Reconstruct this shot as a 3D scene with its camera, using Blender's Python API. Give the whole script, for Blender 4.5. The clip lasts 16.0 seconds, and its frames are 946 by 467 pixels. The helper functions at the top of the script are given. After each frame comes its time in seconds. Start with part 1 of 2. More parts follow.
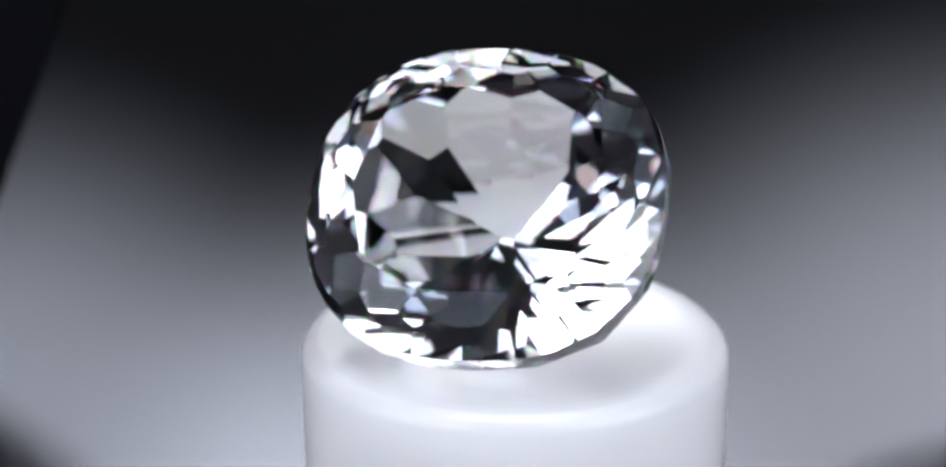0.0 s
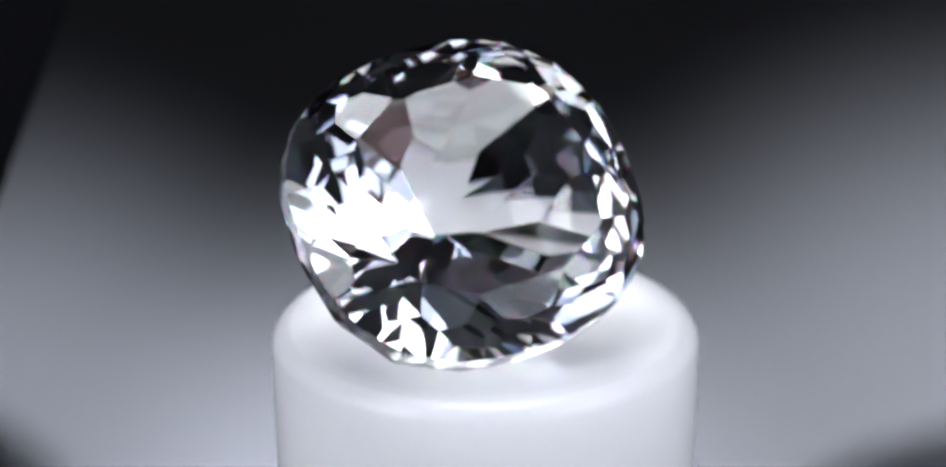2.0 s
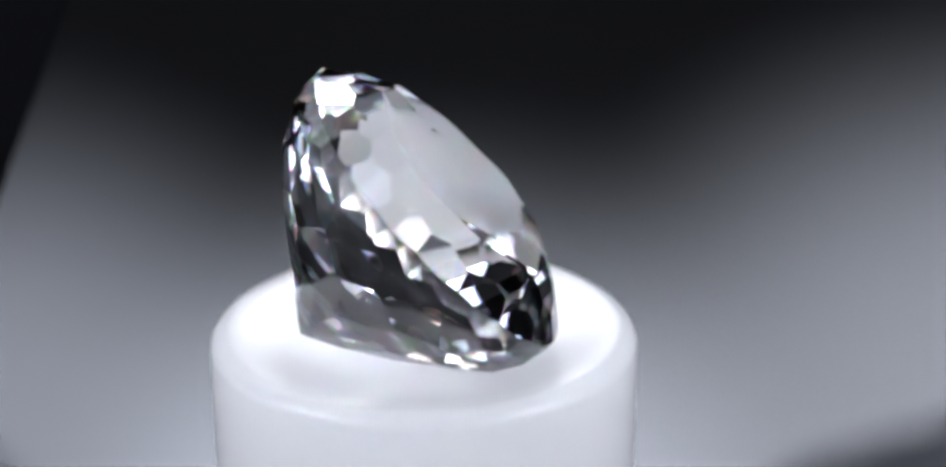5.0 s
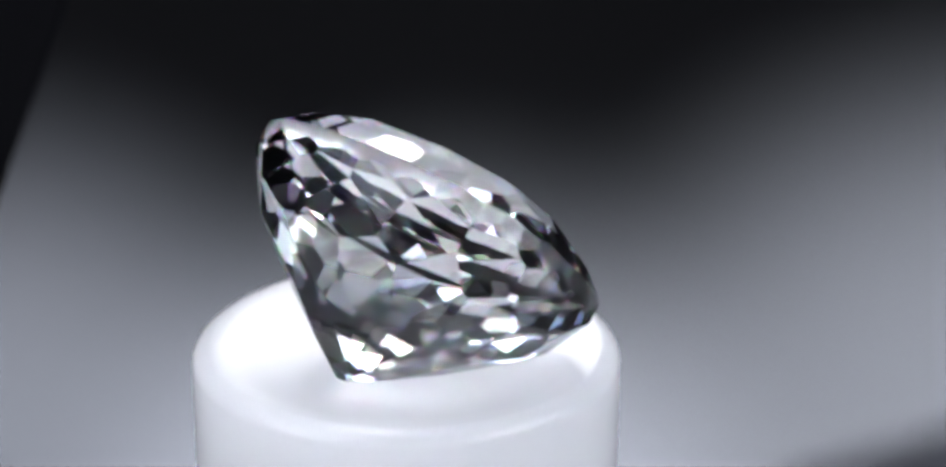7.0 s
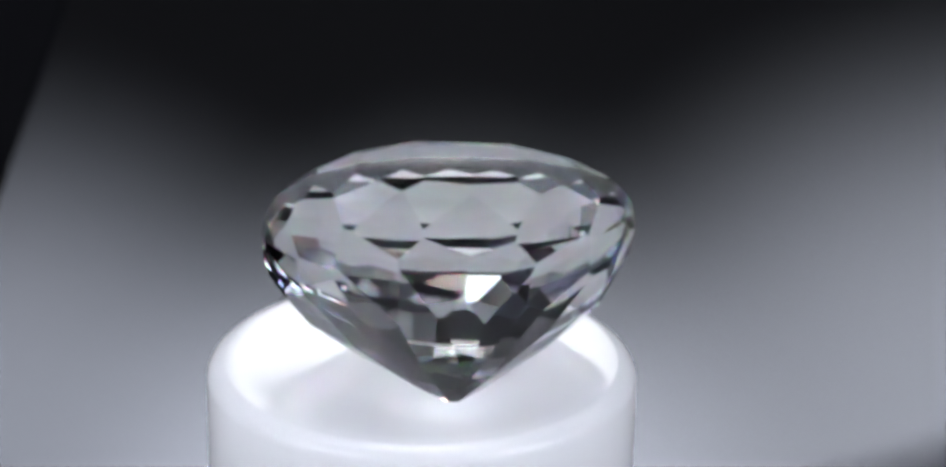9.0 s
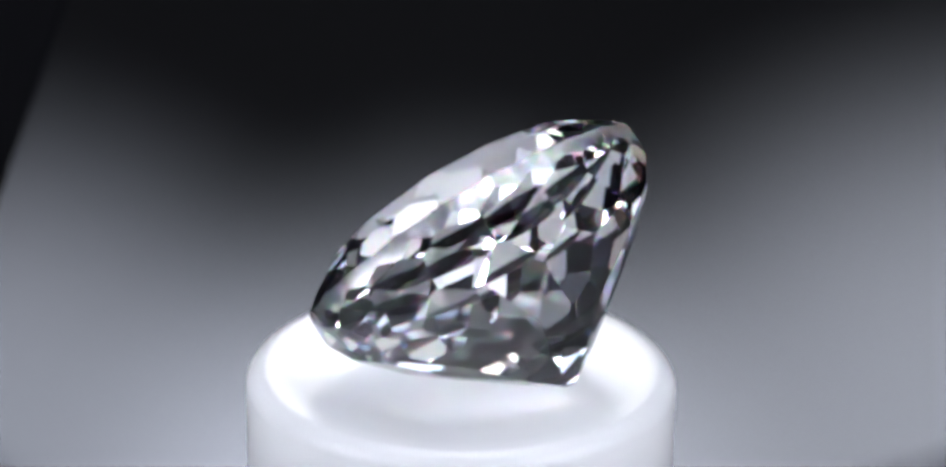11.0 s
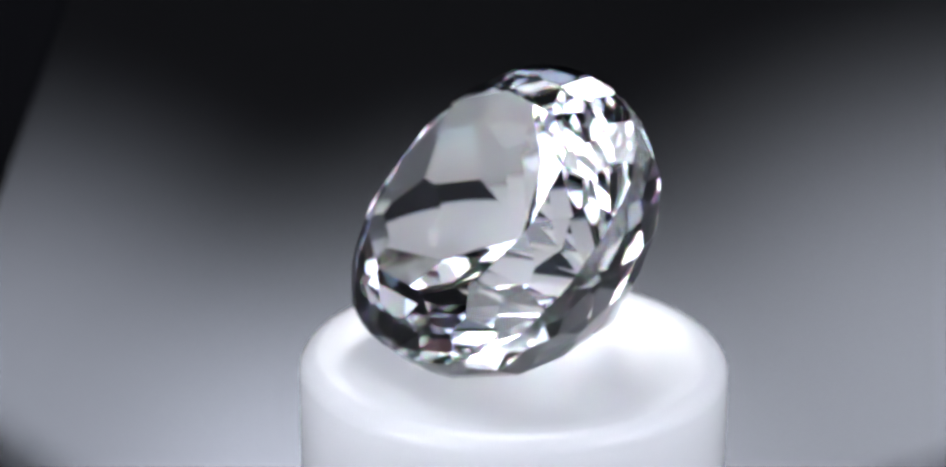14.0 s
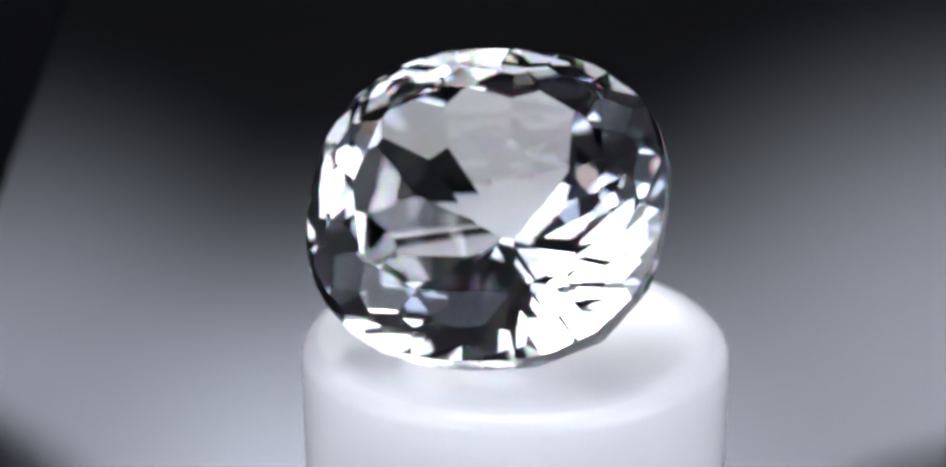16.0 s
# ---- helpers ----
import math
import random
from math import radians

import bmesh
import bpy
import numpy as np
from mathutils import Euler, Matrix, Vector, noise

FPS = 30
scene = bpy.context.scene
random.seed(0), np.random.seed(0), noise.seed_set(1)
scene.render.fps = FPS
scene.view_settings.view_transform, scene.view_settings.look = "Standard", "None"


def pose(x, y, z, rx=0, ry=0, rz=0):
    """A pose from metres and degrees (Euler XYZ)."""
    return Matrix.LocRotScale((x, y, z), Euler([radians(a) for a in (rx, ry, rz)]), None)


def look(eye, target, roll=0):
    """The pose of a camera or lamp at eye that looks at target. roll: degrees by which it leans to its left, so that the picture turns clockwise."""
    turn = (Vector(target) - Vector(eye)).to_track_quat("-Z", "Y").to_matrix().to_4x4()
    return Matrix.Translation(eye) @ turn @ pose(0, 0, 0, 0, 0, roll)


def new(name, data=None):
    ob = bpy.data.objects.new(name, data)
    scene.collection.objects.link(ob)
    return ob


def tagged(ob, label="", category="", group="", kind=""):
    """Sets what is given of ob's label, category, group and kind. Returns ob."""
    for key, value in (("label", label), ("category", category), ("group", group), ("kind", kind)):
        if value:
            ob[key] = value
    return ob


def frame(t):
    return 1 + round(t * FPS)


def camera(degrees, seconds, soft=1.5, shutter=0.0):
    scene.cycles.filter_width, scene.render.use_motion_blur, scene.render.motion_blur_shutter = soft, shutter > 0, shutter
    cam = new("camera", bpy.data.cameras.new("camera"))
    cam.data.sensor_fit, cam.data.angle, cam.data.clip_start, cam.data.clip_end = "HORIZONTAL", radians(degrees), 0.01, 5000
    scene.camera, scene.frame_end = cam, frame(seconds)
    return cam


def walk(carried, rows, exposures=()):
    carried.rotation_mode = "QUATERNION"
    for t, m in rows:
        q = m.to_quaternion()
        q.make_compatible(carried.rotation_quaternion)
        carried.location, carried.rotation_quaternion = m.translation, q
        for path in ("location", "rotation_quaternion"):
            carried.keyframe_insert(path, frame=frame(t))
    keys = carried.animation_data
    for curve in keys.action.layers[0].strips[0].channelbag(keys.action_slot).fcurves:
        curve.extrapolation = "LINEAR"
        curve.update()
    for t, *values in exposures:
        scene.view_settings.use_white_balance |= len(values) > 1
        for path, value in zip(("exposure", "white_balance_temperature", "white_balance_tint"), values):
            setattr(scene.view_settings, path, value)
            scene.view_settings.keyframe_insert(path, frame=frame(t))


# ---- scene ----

# A clear cushion-cut gemstone lies on its pavilion on a white rod that turns slowly before a fixed macro camera.
MM = 0.001
U = 12 * MM / 708            # drawing unit of the gem and rod: the rod is 708 units (12 mm) across
TABLE = -75 * MM           # the height of the table under the rod
SPIN = 22.5                  # degrees a second, counter-clockwise from above

# ---- camera ----
cam = camera(5.0, 16.0, soft=3.0)
cam.data.dof.use_dof = True
cam.data.dof.focus_distance = 0.3015
cam.data.dof.aperture_fstop = 66
EYE, TARGET = (0.000302, -0.278341, 0.123158), (0.000302, 0.001193, 0.002771)
walk(cam, [(0, look(EYE, TARGET)), (16, look(EYE, TARGET))])

# ---- world and lights ----
world = bpy.data.worlds.new("studio")
scene.world = world
world.use_nodes = True
world.node_tree.nodes["Background"].inputs["Color"].default_value = (0.02, 0.021, 0.024, 1)
world.node_tree.nodes["Background"].inputs["Strength"].default_value = 0.5
scene.view_settings.exposure = 0.0


def area_lamp(name, eye, target, w, h, watts, colour=(1, 1, 1)):
    """A softbox: brightest in its middle, falling off to a cooler, dim edge."""
    data = bpy.data.lights.new(name, "AREA")
    data.shape, data.size, data.size_y, data.energy, data.color = "RECTANGLE", w, h, watts, colour
    data.use_nodes = True
    n, l = data.node_tree.nodes, data.node_tree.links
    glow = n["Emission"]
    geo, dist, ramp = n.new("ShaderNodeNewGeometry"), n.new("ShaderNodeVectorMath"), n.new("ShaderNodeValToRGB")
    dist.operation = "DISTANCE"
    dist.inputs[1].default_value = (0.5, 0.5, 0)
    stops = ramp.color_ramp.elements
    stops[0].position, stops[0].color = 0.05, (0.48, 0.48, 0.48, 1)
    stops[1].position, stops[1].color = 0.56, (0.02, 0.024, 0.032, 1)
    stops.new(0.17).color = (0.25, 0.255, 0.265, 1)
    stops.new(0.34).color = (0.09, 0.096, 0.109, 1)
    glow.inputs["Strength"].default_value = 10.6
    l.new(geo.outputs["Parametric"], dist.inputs[0])
    l.new(dist.outputs["Value"], ramp.inputs["Fac"])
    l.new(ramp.outputs["Color"], glow.inputs["Color"])
    ob = new(name, data)
    ob.matrix_world = look(eye, target)
    return ob


def strip_lamp(name, eye, target, w, h, watts, colour=(1, 1, 1)):
    """A small bare strip of even light."""
    data = bpy.data.lights.new(name, "AREA")
    data.shape, data.size, data.size_y, data.energy, data.color = "RECTANGLE", w, h, watts, colour
    ob = new(name, data)
    ob.matrix_world = look(eye, target)
    return ob


def spot_lamp(name, eye, target, degrees, watts, colour=(1, 1, 1)):
    data = bpy.data.lights.new(name, "SPOT")
    data.spot_size, data.spot_blend, data.energy, data.color = radians(degrees), 1.0, watts, colour
    data.shadow_soft_size = 0.004
    ob = new(name, data)
    ob.matrix_world = look(eye, target)
    return ob


area_lamp("top_softbox_light", (0, 0.05, 0.25), (0, 0, 0), 0.20, 0.20, 0.45, (0.945, 0.95, 1))
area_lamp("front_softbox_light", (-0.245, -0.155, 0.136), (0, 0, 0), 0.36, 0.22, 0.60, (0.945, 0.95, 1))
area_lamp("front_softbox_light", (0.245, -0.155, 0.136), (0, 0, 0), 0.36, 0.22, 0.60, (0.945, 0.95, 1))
# unseen strip, added to put bright glossy patches on the rod's top
strip_lamp("rod_gloss_light", (0, 0.060, 0.0330), (0, 0.001, 0), 0.013, 0.008, 0.0035, (0.97, 0.98, 1))
# added fill on the unseen board, to lighten what the gem refracts
spot_lamp("table_fill_light", (0, 0.05, 0.09), (0, 0.060, TABLE), 43, 2.2, (0.95, 0.97, 1))
spot_lamp("backdrop_light", (-0.05, 0.0, 0.02), (-0.0158, 0.1, -0.0547), 16.2, 37, (0.84, 0.90, 1))
spot_lamp("backdrop_light", (0.05, 0.0, 0.02), (0.0178, 0.1, -0.0550), 19.0, 41, (0.86, 0.91, 1))
# added fill that brightens the backdrop's lower middle, behind the rod
spot_lamp("backdrop_light", (0.012, 0.02, 0.045), (-0.0022, 0.1, -0.0610), 14.0, 75, (0.84, 0.90, 1))
# two added fills on the backdrop's unseen sides, to lighten the gem's dark facets
spot_lamp("backdrop_light", (-0.065, 0.0, 0.02), (-0.058, 0.1, -0.064), 29, 13, (0.86, 0.91, 1))
spot_lamp("backdrop_light", (0.065, 0.0, 0.02), (0.058, 0.1, -0.064), 29, 13, (0.86, 0.91, 1))
scene.cycles.caustics_refractive = True
scene.cycles.caustics_reflective = True
scene.cycles.blur_glossy = 0.25
scene.cycles.max_bounces = 24
scene.cycles.transmission_bounces = 24

# ---- materials ----


def material(name):
    m = bpy.data.materials.new(name)
    m.use_nodes = True
    return m, m.node_tree, m.node_tree.nodes["Principled BSDF"]


def grain(tree, bsdf, base, spread, scale, bump, rough, rough_spread=0.05):
    """Two scales of variation: a fine grain and slow stains, in colour, gloss and relief."""
    n, l = tree.nodes, tree.links
    co = n.new("ShaderNodeTexCoord")
    fine, slow = n.new("ShaderNodeTexNoise"), n.new("ShaderNodeTexNoise")
    fine.inputs["Scale"].default_value, slow.inputs["Scale"].default_value = scale, scale / 14
    fine.inputs["Detail"].default_value = 6
    mix = n.new("ShaderNodeMath")
    mix.operation, mix.use_clamp = "MULTIPLY_ADD", True
    mix.inputs[1].default_value = 0.5
    half = n.new("ShaderNodeMath")
    half.operation = "MULTIPLY"
    half.inputs[1].default_value = 0.5
    ramp = n.new("ShaderNodeValToRGB")
    ramp.color_ramp.elements[0].position, ramp.color_ramp.elements[1].position = 0.3, 0.7
    ramp.color_ramp.elements[0].color = (*[c * (1 - spread) for c in base], 1)
    ramp.color_ramp.elements[1].color = (*[min(1, c * (1 + spread)) for c in base], 1)
    gloss = n.new("ShaderNodeMapRange")
    gloss.inputs["To Min"].default_value, gloss.inputs["To Max"].default_value = rough - rough_spread, rough + rough_spread
    relief = n.new("ShaderNodeBump")
    relief.inputs["Strength"].default_value, relief.inputs["Distance"].default_value = 1.0, bump
    l.new(co.outputs["Object"], fine.inputs["Vector"])
    l.new(co.outputs["Object"], slow.inputs["Vector"])
    l.new(slow.outputs["Fac"], half.inputs[0])
    l.new(fine.outputs["Fac"], mix.inputs[0])
    l.new(half.outputs["Value"], mix.inputs[2])
    l.new(mix.outputs["Value"], ramp.inputs["Fac"])
    l.new(ramp.outputs["Color"], bsdf.inputs["Base Color"])
    l.new(slow.outputs["Fac"], gloss.inputs["Value"])
    l.new(gloss.outputs["Result"], bsdf.inputs["Roughness"])
    l.new(fine.outputs["Fac"], relief.inputs["Height"])
    l.new(relief.outputs["Normal"], bsdf.inputs["Normal"])


def plain_surface(name, base, spread, scale, bump, rough, gloss=0.3):
    m, tree, bsdf = material(name)
    grain(tree, bsdf, base, spread, scale, bump, rough)
    bsdf.inputs["Specular IOR Level"].default_value = gloss
    return m


def gem_material(name, rough):
    """Clear crystal; red, green and blue bend a little differently, which gives its fire."""
    m = bpy.data.materials.new(name)
    m.use_nodes = True
    tree = m.node_tree
    tree.nodes.clear()
    out = tree.nodes.new("ShaderNodeOutputMaterial")
    shades = []
    for colour, ior in (((1.36, 0.81, 0.815, 1), 1.633), ((0.81, 1.36, 0.815, 1), 1.645), ((0.81, 0.81, 1.36, 1), 1.659)):
        glass = tree.nodes.new("ShaderNodeBsdfGlass")
        glass.inputs["Color"].default_value = colour
        glass.inputs["IOR"].default_value = ior
        glass.inputs["Roughness"].default_value = rough
        shades.append(glass.outputs[0])
    pair, whole = tree.nodes.new("ShaderNodeMixShader"), tree.nodes.new("ShaderNodeMixShader")
    pair.inputs[0].default_value, whole.inputs[0].default_value = 1 / 2, 1 / 3
    tree.links.new(shades[0], pair.inputs[1])
    tree.links.new(shades[1], pair.inputs[2])
    tree.links.new(pair.outputs[0], whole.inputs[1])
    tree.links.new(shades[2], whole.inputs[2])
    tree.links.new(whole.outputs[0], out.inputs["Surface"])
    return m


CRYSTAL = gem_material("clear_crystal", 0.0)
GIRDLE = gem_material("ground_crystal_edge", 0.25)
WHITE, _tree, _bsdf = material("white_acetal")
grain(_tree, _bsdf, (0.95, 0.95, 0.945), 0.012, 9000, 0.000001, 0.22)
_bsdf.inputs["Specular IOR Level"].default_value = 0.5
_bsdf.inputs["Subsurface Weight"].default_value = 1.0
_bsdf.inputs["Subsurface Radius"].default_value = (1, 1, 1)
_bsdf.inputs["Subsurface Scale"].default_value = 0.0100
BOARD = plain_surface("dark_grey_board", (0.15, 0.15, 0.155), 0.05, 400, 0.00003, 0.6)
PAINT = plain_surface("dark_grey_paint", (0.07, 0.07, 0.075), 0.03, 60, 0.0002, 0.7)
GREY_CARD = plain_surface("grey_card", (0.0067, 0.0067, 0.0072), 0.04, 1500, 0.00001, 0.9, 0.02)
BLACK_CARD = plain_surface("black_card", (0.006, 0.006, 0.007), 0.1, 2000, 0.00001, 0.9, 0.02)
# near-black for the made-up corner mounds, so that lamplight leaves them dark
CORNER_BLACK = plain_surface("corner_black", (0.0012, 0.0012, 0.0014), 0.2, 3000, 0.00003, 0.95, 0.0)

# ---- building helpers ----


def mesh_object(name, bm, mat, parent=None, label="", smooth=False):
    bmesh.ops.recalc_face_normals(bm, faces=bm.faces)
    for f in bm.faces:
        f.smooth = smooth
    data = bpy.data.meshes.new(name)
    bm.to_mesh(data)
    bm.free()
    for x in (mat if isinstance(mat, (list, tuple)) else [mat]):
        data.materials.append(x)
    ob = new(name, data)
    if parent is not None:
        ob.parent = parent
    return tagged(ob, label)


def box(bm, lo, hi, m=Matrix()):
    mid = [(a + b) / 2 for a, b in zip(lo, hi)]
    size = [b - a for a, b in zip(lo, hi)]
    r = bmesh.ops.create_cube(bm, size=1, matrix=m @ Matrix.Translation(mid) @ Matrix.Diagonal((*size, 1)))
    return r["verts"]


def bevelled_box(bm, lo, hi, width, m=Matrix()):
    verts = box(bm, lo, hi, m)
    edges = {e for v in verts for e in v.link_edges}
    bmesh.ops.bevel(bm, geom=list(edges), offset=width, segments=2, affect="EDGES", profile=0.5)


def lathe(bm, rows, steps):
    """A turned body: rows of (radius, height) from the bottom's centre to the top's."""
    rings = []
    for r, z in rows:
        if r == 0:
            rings.append([bm.verts.new((0, 0, z))])
        else:
            rings.append([bm.verts.new((r * math.cos(2 * math.pi * i / steps), r * math.sin(2 * math.pi * i / steps), z)) for i in range(steps)])
    for a, b in zip(rings, rings[1:]):
        for i in range(steps):
            j = (i + 1) % steps
            if len(a) == 1:
                bm.faces.new((a[0], b[j], b[i]))
            elif len(b) == 1:
                bm.faces.new((a[i], a[j], b[0]))
            else:
                bm.faces.new((a[i], a[j], b[j], b[i]))


# ---- the setting ----


def setting():
    bm = bmesh.new()
    box(bm, (-0.4, -0.4, TABLE - 0.02), (0.4, 0.4, TABLE))
    tagged(mesh_object("floor", bm, BOARD), "plain dark grey table board under the white rod", "tabletop", kind="structure")
    bm = bmesh.new()
    bevelled_box(bm, (-0.12, 0.100, TABLE), (0.12, 0.103, 0.25), 0.0006)
    tagged(mesh_object("backdrop", bm, GREY_CARD), "plain matt dark grey card lit by soft pools of light", "backdrop", kind="structure")
    for name, lo, hi in (("wall_north", (-0.42, 0.4, TABLE - 0.02), (0.42, 0.42, 0.4)), ("wall_south", (-0.42, -0.42, TABLE - 0.02), (0.42, -0.4, 0.4)),
                         ("wall_west", (-0.42, -0.4, TABLE - 0.02), (-0.4, 0.4, 0.4)), ("wall_east", (0.4, -0.4, TABLE - 0.02), (0.42, 0.4, 0.4))):
        bm = bmesh.new()
        box(bm, lo, hi)
        tagged(mesh_object(name, bm, PAINT), "dark grey painted wall of the small photo studio", "wall", kind="structure")
    bm = bmesh.new()
    box(bm, (-0.42, -0.42, 0.4), (0.42, 0.42, 0.42))
    tagged(mesh_object("ceiling", bm, PAINT), "dark grey painted ceiling of the small photo studio", "ceiling", kind="structure")


setting()

# ---- things ----


RIM = 32.0                   # rounding of the rod's upper edge
ROD_R = 355.0
ROD_OFF = (93.5 * math.cos(radians(SPIN * 0.95)), 93.5 * math.sin(radians(SPIN * 0.95)))
ROD_TOP = -6.0
ROD_LEAN = Matrix.Rotation(radians(-0.8), 4, "X")   # the rod leans a little


DISH = 19.0                  # the rod's top is very slightly hollow


def dish(co):
    """The height of the rod's hollow, leaning top under a point."""
    r = min(1, math.hypot(co.x - ROD_OFF[0], co.y - ROD_OFF[1]) / (ROD_R - RIM))
    return ROD_TOP - DISH * (1 - r * r) + math.tan(radians(-0.8)) * co.y


def outline(angle, a, b, n):
    c, s = math.cos(angle), math.sin(angle)
    r = (abs(c / a) ** n + abs(s / b) ** n) ** (-1 / n)
    return r * c, r * s


# the gem's measures, in units: half length, half width, squareness, girdle, crown and pavilion heights
GA, GB, GN, GG, GC, GP = 305.0, 280.0, 2.37, 8.0, 76.0, 296.0
TABLE_SHARE = 0.506


def cut_gem():
    """The stone is cut as a lapidary cuts it: plane by plane, tier by tier, off a rough block."""
    ring = [outline(2 * math.pi * i / 180, GA, GB, GN) for i in range(180)]
    hull = [(x, y, z) for z in (GG / 2, -GG / 2) for x, y in ring]
    for i in range(1, 25):
        s = max(0.006, 1 - (i / 24) ** 1.6)
        hull += [(x * s, y * s, -GG / 2 - GP * i / 24) for x, y in ring]
    for s, h in ((0.93, 0.34), (0.82, 0.68), (0.69, 0.87), (TABLE_SHARE, 1.0)):
        hull += [(x * s, y * s, GG / 2 + GC * h) for x, y in ring]
    hull = np.array(hull)

    def azimuth(i, count, shift):
        """The outward direction of the outline at one of count even places."""
        w = 2 * math.pi * (i + shift) / count
        x, y = outline(w, GA, GB, GN)
        gx = abs(x / GA) ** (GN - 1) / GA * math.copysign(1, x)
        gy = abs(y / GB) ** (GN - 1) / GB * math.copysign(1, y)
        return math.atan2(gy, gx)

    planes = [((0, 0, 1), GG / 2 + GC, 0)]
    # (pitch from the girdle's plane, facets round the stone, shift, up or down, inset)
    tiers = [(90, 48, 0.5, 1, 0.997), (41.1, 20, 0.5, 1, 1.0), (31.5, 10, 0.0, 1, 1.0), (27.0, 10, 0.5, 1, 1.0),
             (82.0, 24, 0.5, -1, 1.0), (62.7, 16, 0.5, -1, 1.0), (56.6, 12, 0.0, -1, 1.0), (42.5, 12, 0.5, -1, 1.0),
             (37.9, 12, 0.0, -1, 1.0), (36.4, 6, 0.25, -1, 1.0)]
    wobble = random.Random(7)
    for pitch, count, shift, up, inset in tiers:
        for i in range(count):
            w = azimuth(i, count, shift)
            p = radians(pitch + (0 if pitch == 90 else wobble.uniform(-0.15, 0.15)))
            w += 0 if pitch == 90 else radians(wobble.uniform(-0.2, 0.2))
            n = (math.sin(p) * math.cos(w), math.sin(p) * math.sin(w), up * math.cos(p) if pitch != 90 else 0)
            planes.append((n, float((hull @ np.array(n)).max()) * inset, 1 if pitch == 90 else 0))
    bm = bmesh.new()
    bmesh.ops.create_cube(bm, size=1000)
    for n, d, slot in planes:
        n = Vector(n)
        bmesh.ops.bisect_plane(bm, geom=[*bm.verts, *bm.edges, *bm.faces], dist=0.02, plane_co=n * d, plane_no=n, clear_outer=True)
        rim = [e for e in bm.edges if e.is_boundary]
        if rim:
            for f in bmesh.ops.holes_fill(bm, edges=rim, sides=0)["faces"]:
                f.material_index = slot
    bmesh.ops.remove_doubles(bm, verts=bm.verts, dist=0.05)
    return bm


def gem_turn():
    """How the stone lies at the clip's start: table up and forward, resting on its pavilion."""
    return (Matrix.Rotation(-0.3475, 4, "Z") @ Matrix.Rotation(math.pi / 2 - 0.7815, 4, "X") @ Matrix.Rotation(0.11, 4, "Z"))


def gemstone():
    bm = cut_gem()
    turn = gem_turn()
    place = Matrix.Translation((42.0, 39.5, 0)) @ turn
    bm.transform(place)
    lift = max(dish(v.co) - v.co.z for v in bm.verts) + 0.2
    bm.transform(Matrix.Scale(U, 4) @ Matrix.Translation((0, 0, lift)))
    axis = (turn.to_3x3() @ Vector((0, 0, 1))).normalized()
    gem = tagged(new("gemstone"), "clear colourless cushion-cut gemstone lying tilted on a white rod", "gemstone")
    kinds = {"crown": 0, "table_facet": 1, "girdle": 2, "pavilion": 3}
    bm.normal_update()

    def kind(f):
        c = f.normal.dot(axis)
        return 1 if c > 0.9999 else 0 if c > 0.05 else 3 if c < -0.05 else 2

    for name, slot in kinds.items():
        piece = bm.copy()
        bmesh.ops.delete(piece, geom=[f for f in piece.faces if kind(f) != slot], context="FACES")
        data = bpy.data.meshes.new(name)
        piece.to_mesh(data)
        piece.free()
        data.materials.append(GIRDLE if slot == 2 else CRYSTAL)
        piece_ob = new(name, data)
        piece_ob.parent = gem
    bm.free()
    return gem


def pedestal():
    bm = bmesh.new()
    rows = [(0, TABLE / U), (ROD_R * 0.965, TABLE / U), (ROD_R * 0.965, -420), (ROD_R * 0.975, -300), (ROD_R * 0.99, -170), (ROD_R * 0.998, -70), (ROD_R, -RIM)]
    for i in range(1, 9):
        w = math.pi / 2 * i / 8
        rows.append((ROD_R - RIM + RIM * math.cos(w), -RIM + RIM * math.sin(w)))
    for i in range(7, -1, -1):
        r = (ROD_R - RIM) * i / 8
        rows.append((r, -DISH * (1 - (r / (ROD_R - RIM)) ** 2)))
    lathe(bm, rows, 160)
    bm.transform(Matrix.Scale(U, 4) @ Matrix.Translation((0, 0, ROD_TOP)) @ ROD_LEAN @ Matrix.Translation((*ROD_OFF, 0)))
    ob = mesh_object("pedestal", bm, WHITE, smooth=True)
    return tagged(ob, "smooth white plastic rod with a rounded upper edge", "pedestal")


GEM = gemstone()
ROD = pedestal()


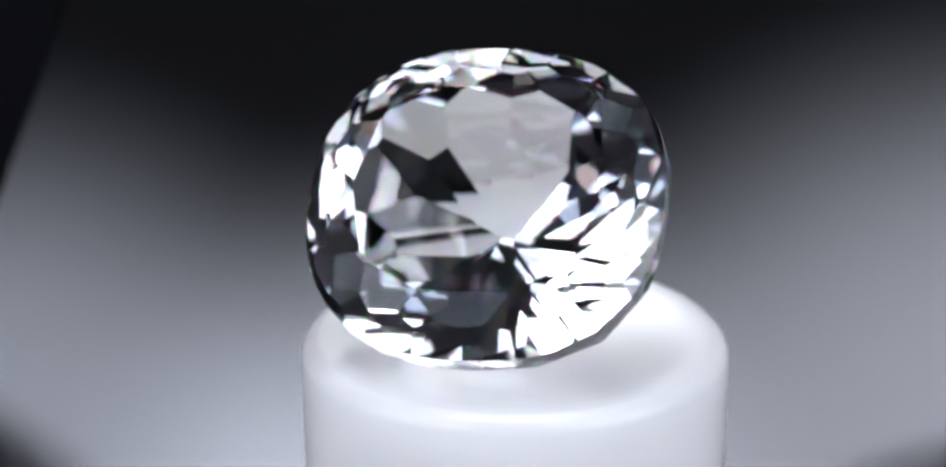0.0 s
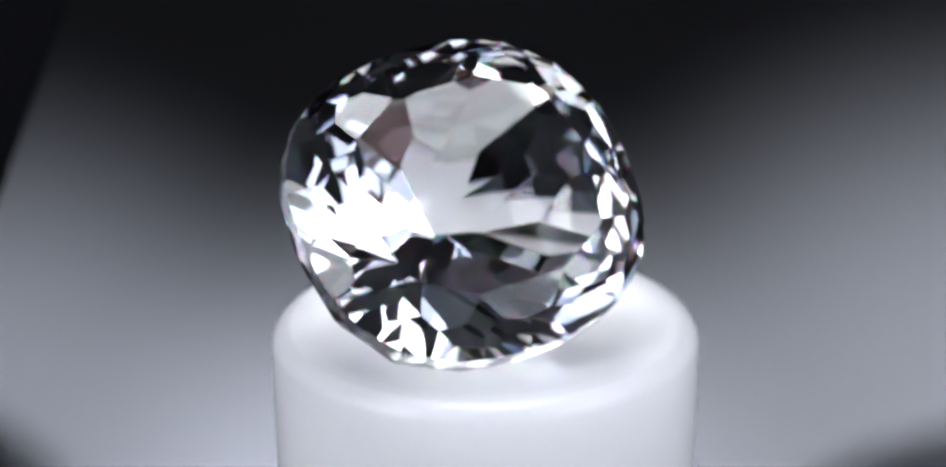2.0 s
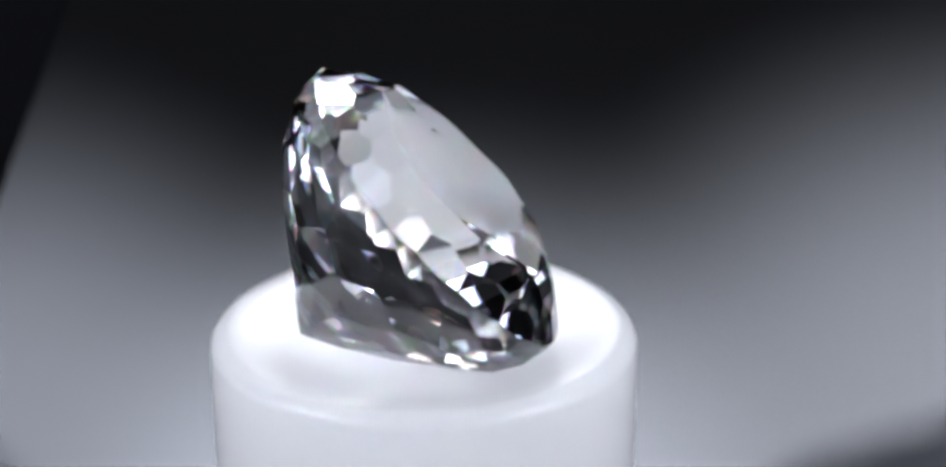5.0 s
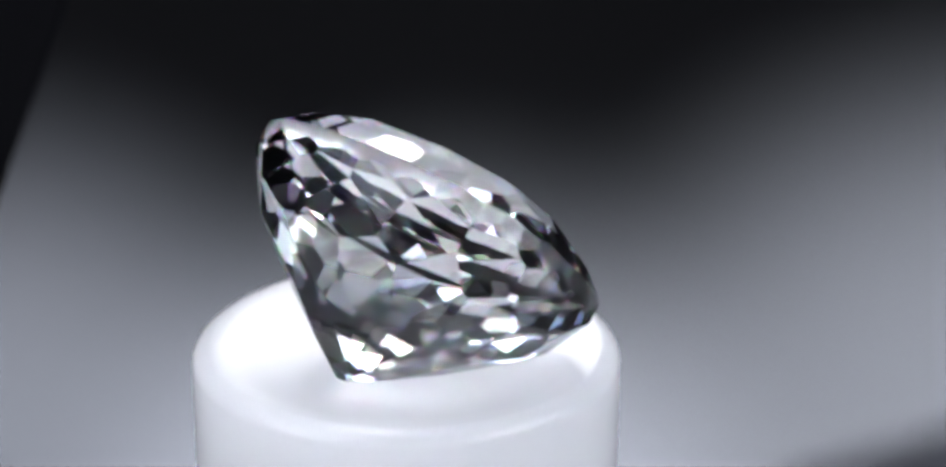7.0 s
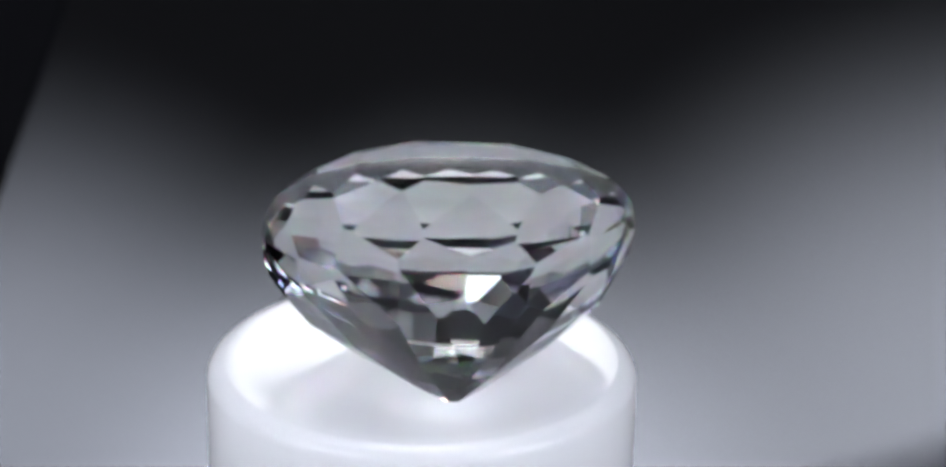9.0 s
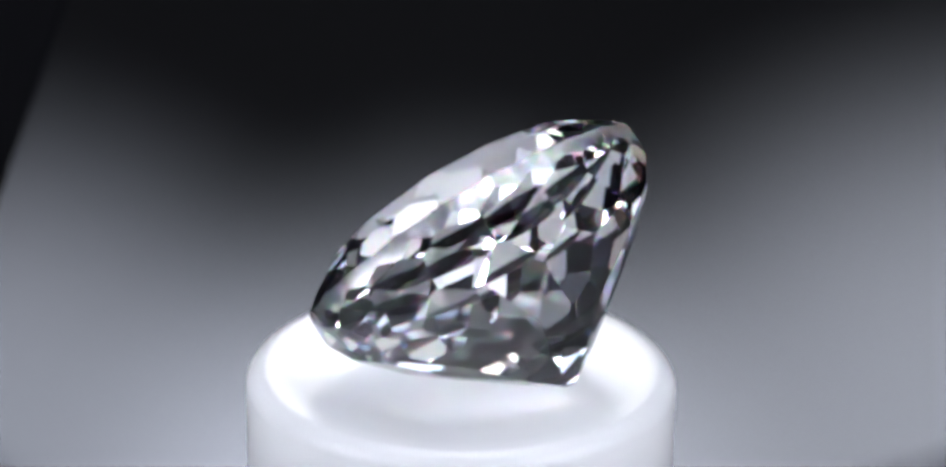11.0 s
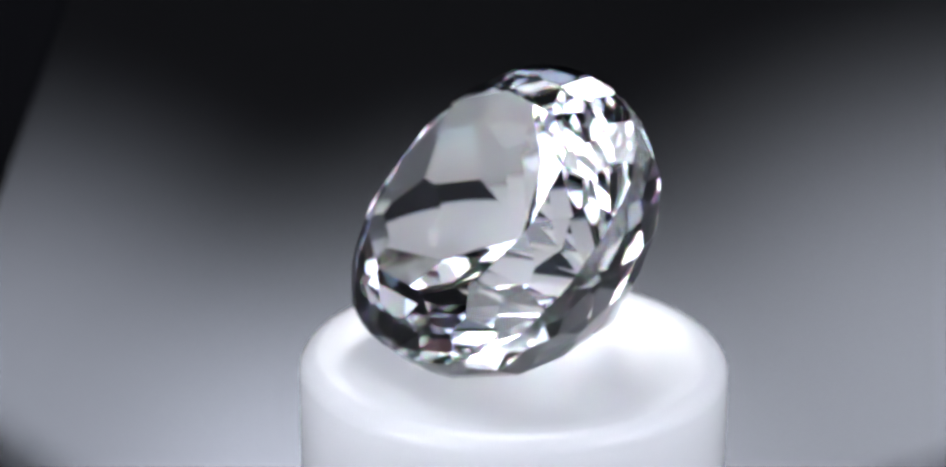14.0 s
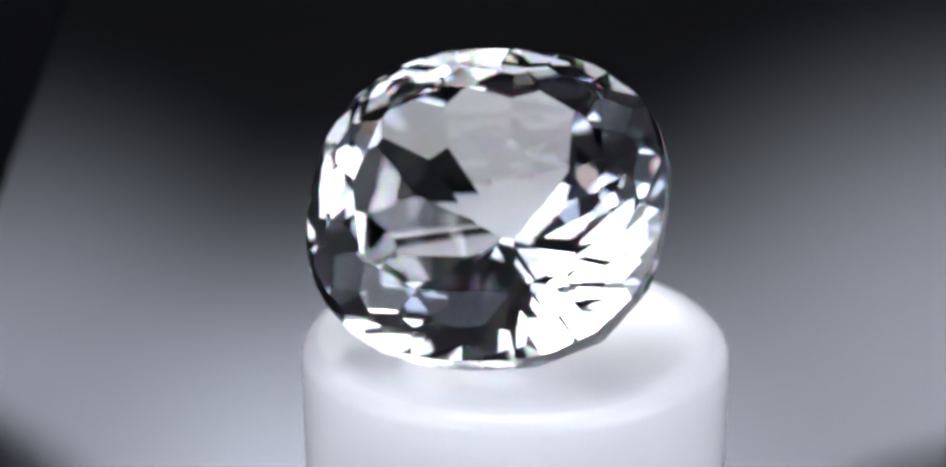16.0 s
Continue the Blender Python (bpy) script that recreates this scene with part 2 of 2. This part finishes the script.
def black_flag():
    """A black card that stands before the backdrop, its edge aslant."""
    bm = bmesh.new()
    corners = [(-0.03850, TABLE), (-0.00985, 0.008), (-0.0222, 0.008), (-0.0510, TABLE)]
    front = [bm.verts.new((x, 0.018, z)) for x, z in corners]
    back = [bm.verts.new((x, 0.020, z)) for x, z in corners]
    bm.faces.new(front)
    bm.faces.new(back[::-1])
    for i in range(4):
        j = (i + 1) % 4
        bm.faces.new((front[j], front[i], back[i], back[j]))
    bmesh.ops.bevel(bm, geom=bm.edges[:], offset=0.0003, segments=2, affect="EDGES", profile=0.5)
    return tagged(mesh_object("black_card", bm, BLACK_CARD), "matt black card standing aslant before the grey backdrop", "card")


def corner_mound(place, wide, high):
    """A made-up mound that stands in for a soft dark corner: long, low, uneven and flat underneath."""
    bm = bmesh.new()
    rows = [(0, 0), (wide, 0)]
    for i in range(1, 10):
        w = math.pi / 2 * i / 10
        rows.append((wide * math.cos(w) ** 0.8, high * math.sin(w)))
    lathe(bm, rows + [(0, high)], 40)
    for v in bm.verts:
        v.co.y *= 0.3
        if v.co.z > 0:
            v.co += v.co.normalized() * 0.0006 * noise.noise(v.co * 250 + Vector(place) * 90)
    ob = mesh_object("corner_mound", bm, CORNER_BLACK, smooth=True)
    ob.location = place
    # no real cloth is known here; the shape is added to darken the corner
    return tagged(ob, "made-up low black mound that darkens a lower corner", "cloth mound", "mounds of black velvet on the table")


black_flag()
# invented mounds, placed only to darken the two lower corners
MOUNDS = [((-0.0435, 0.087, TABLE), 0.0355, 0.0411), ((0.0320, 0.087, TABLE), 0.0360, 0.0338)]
MOUND_THINGS = [corner_mound(*row) for row in MOUNDS]


def motions():
    """The rod and the stone on it turn once in sixteen seconds about an upright axis beside the rod's own."""
    for ob in (GEM, ROD):
        walk(ob, [(t, pose(0, 0, 0, 0, 0, SPIN * t)) for t in range(17)])
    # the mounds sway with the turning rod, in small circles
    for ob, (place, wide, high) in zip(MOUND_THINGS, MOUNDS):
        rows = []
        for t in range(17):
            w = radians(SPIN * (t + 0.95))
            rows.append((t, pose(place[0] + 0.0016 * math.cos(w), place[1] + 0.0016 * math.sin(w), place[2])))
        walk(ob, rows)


motions()
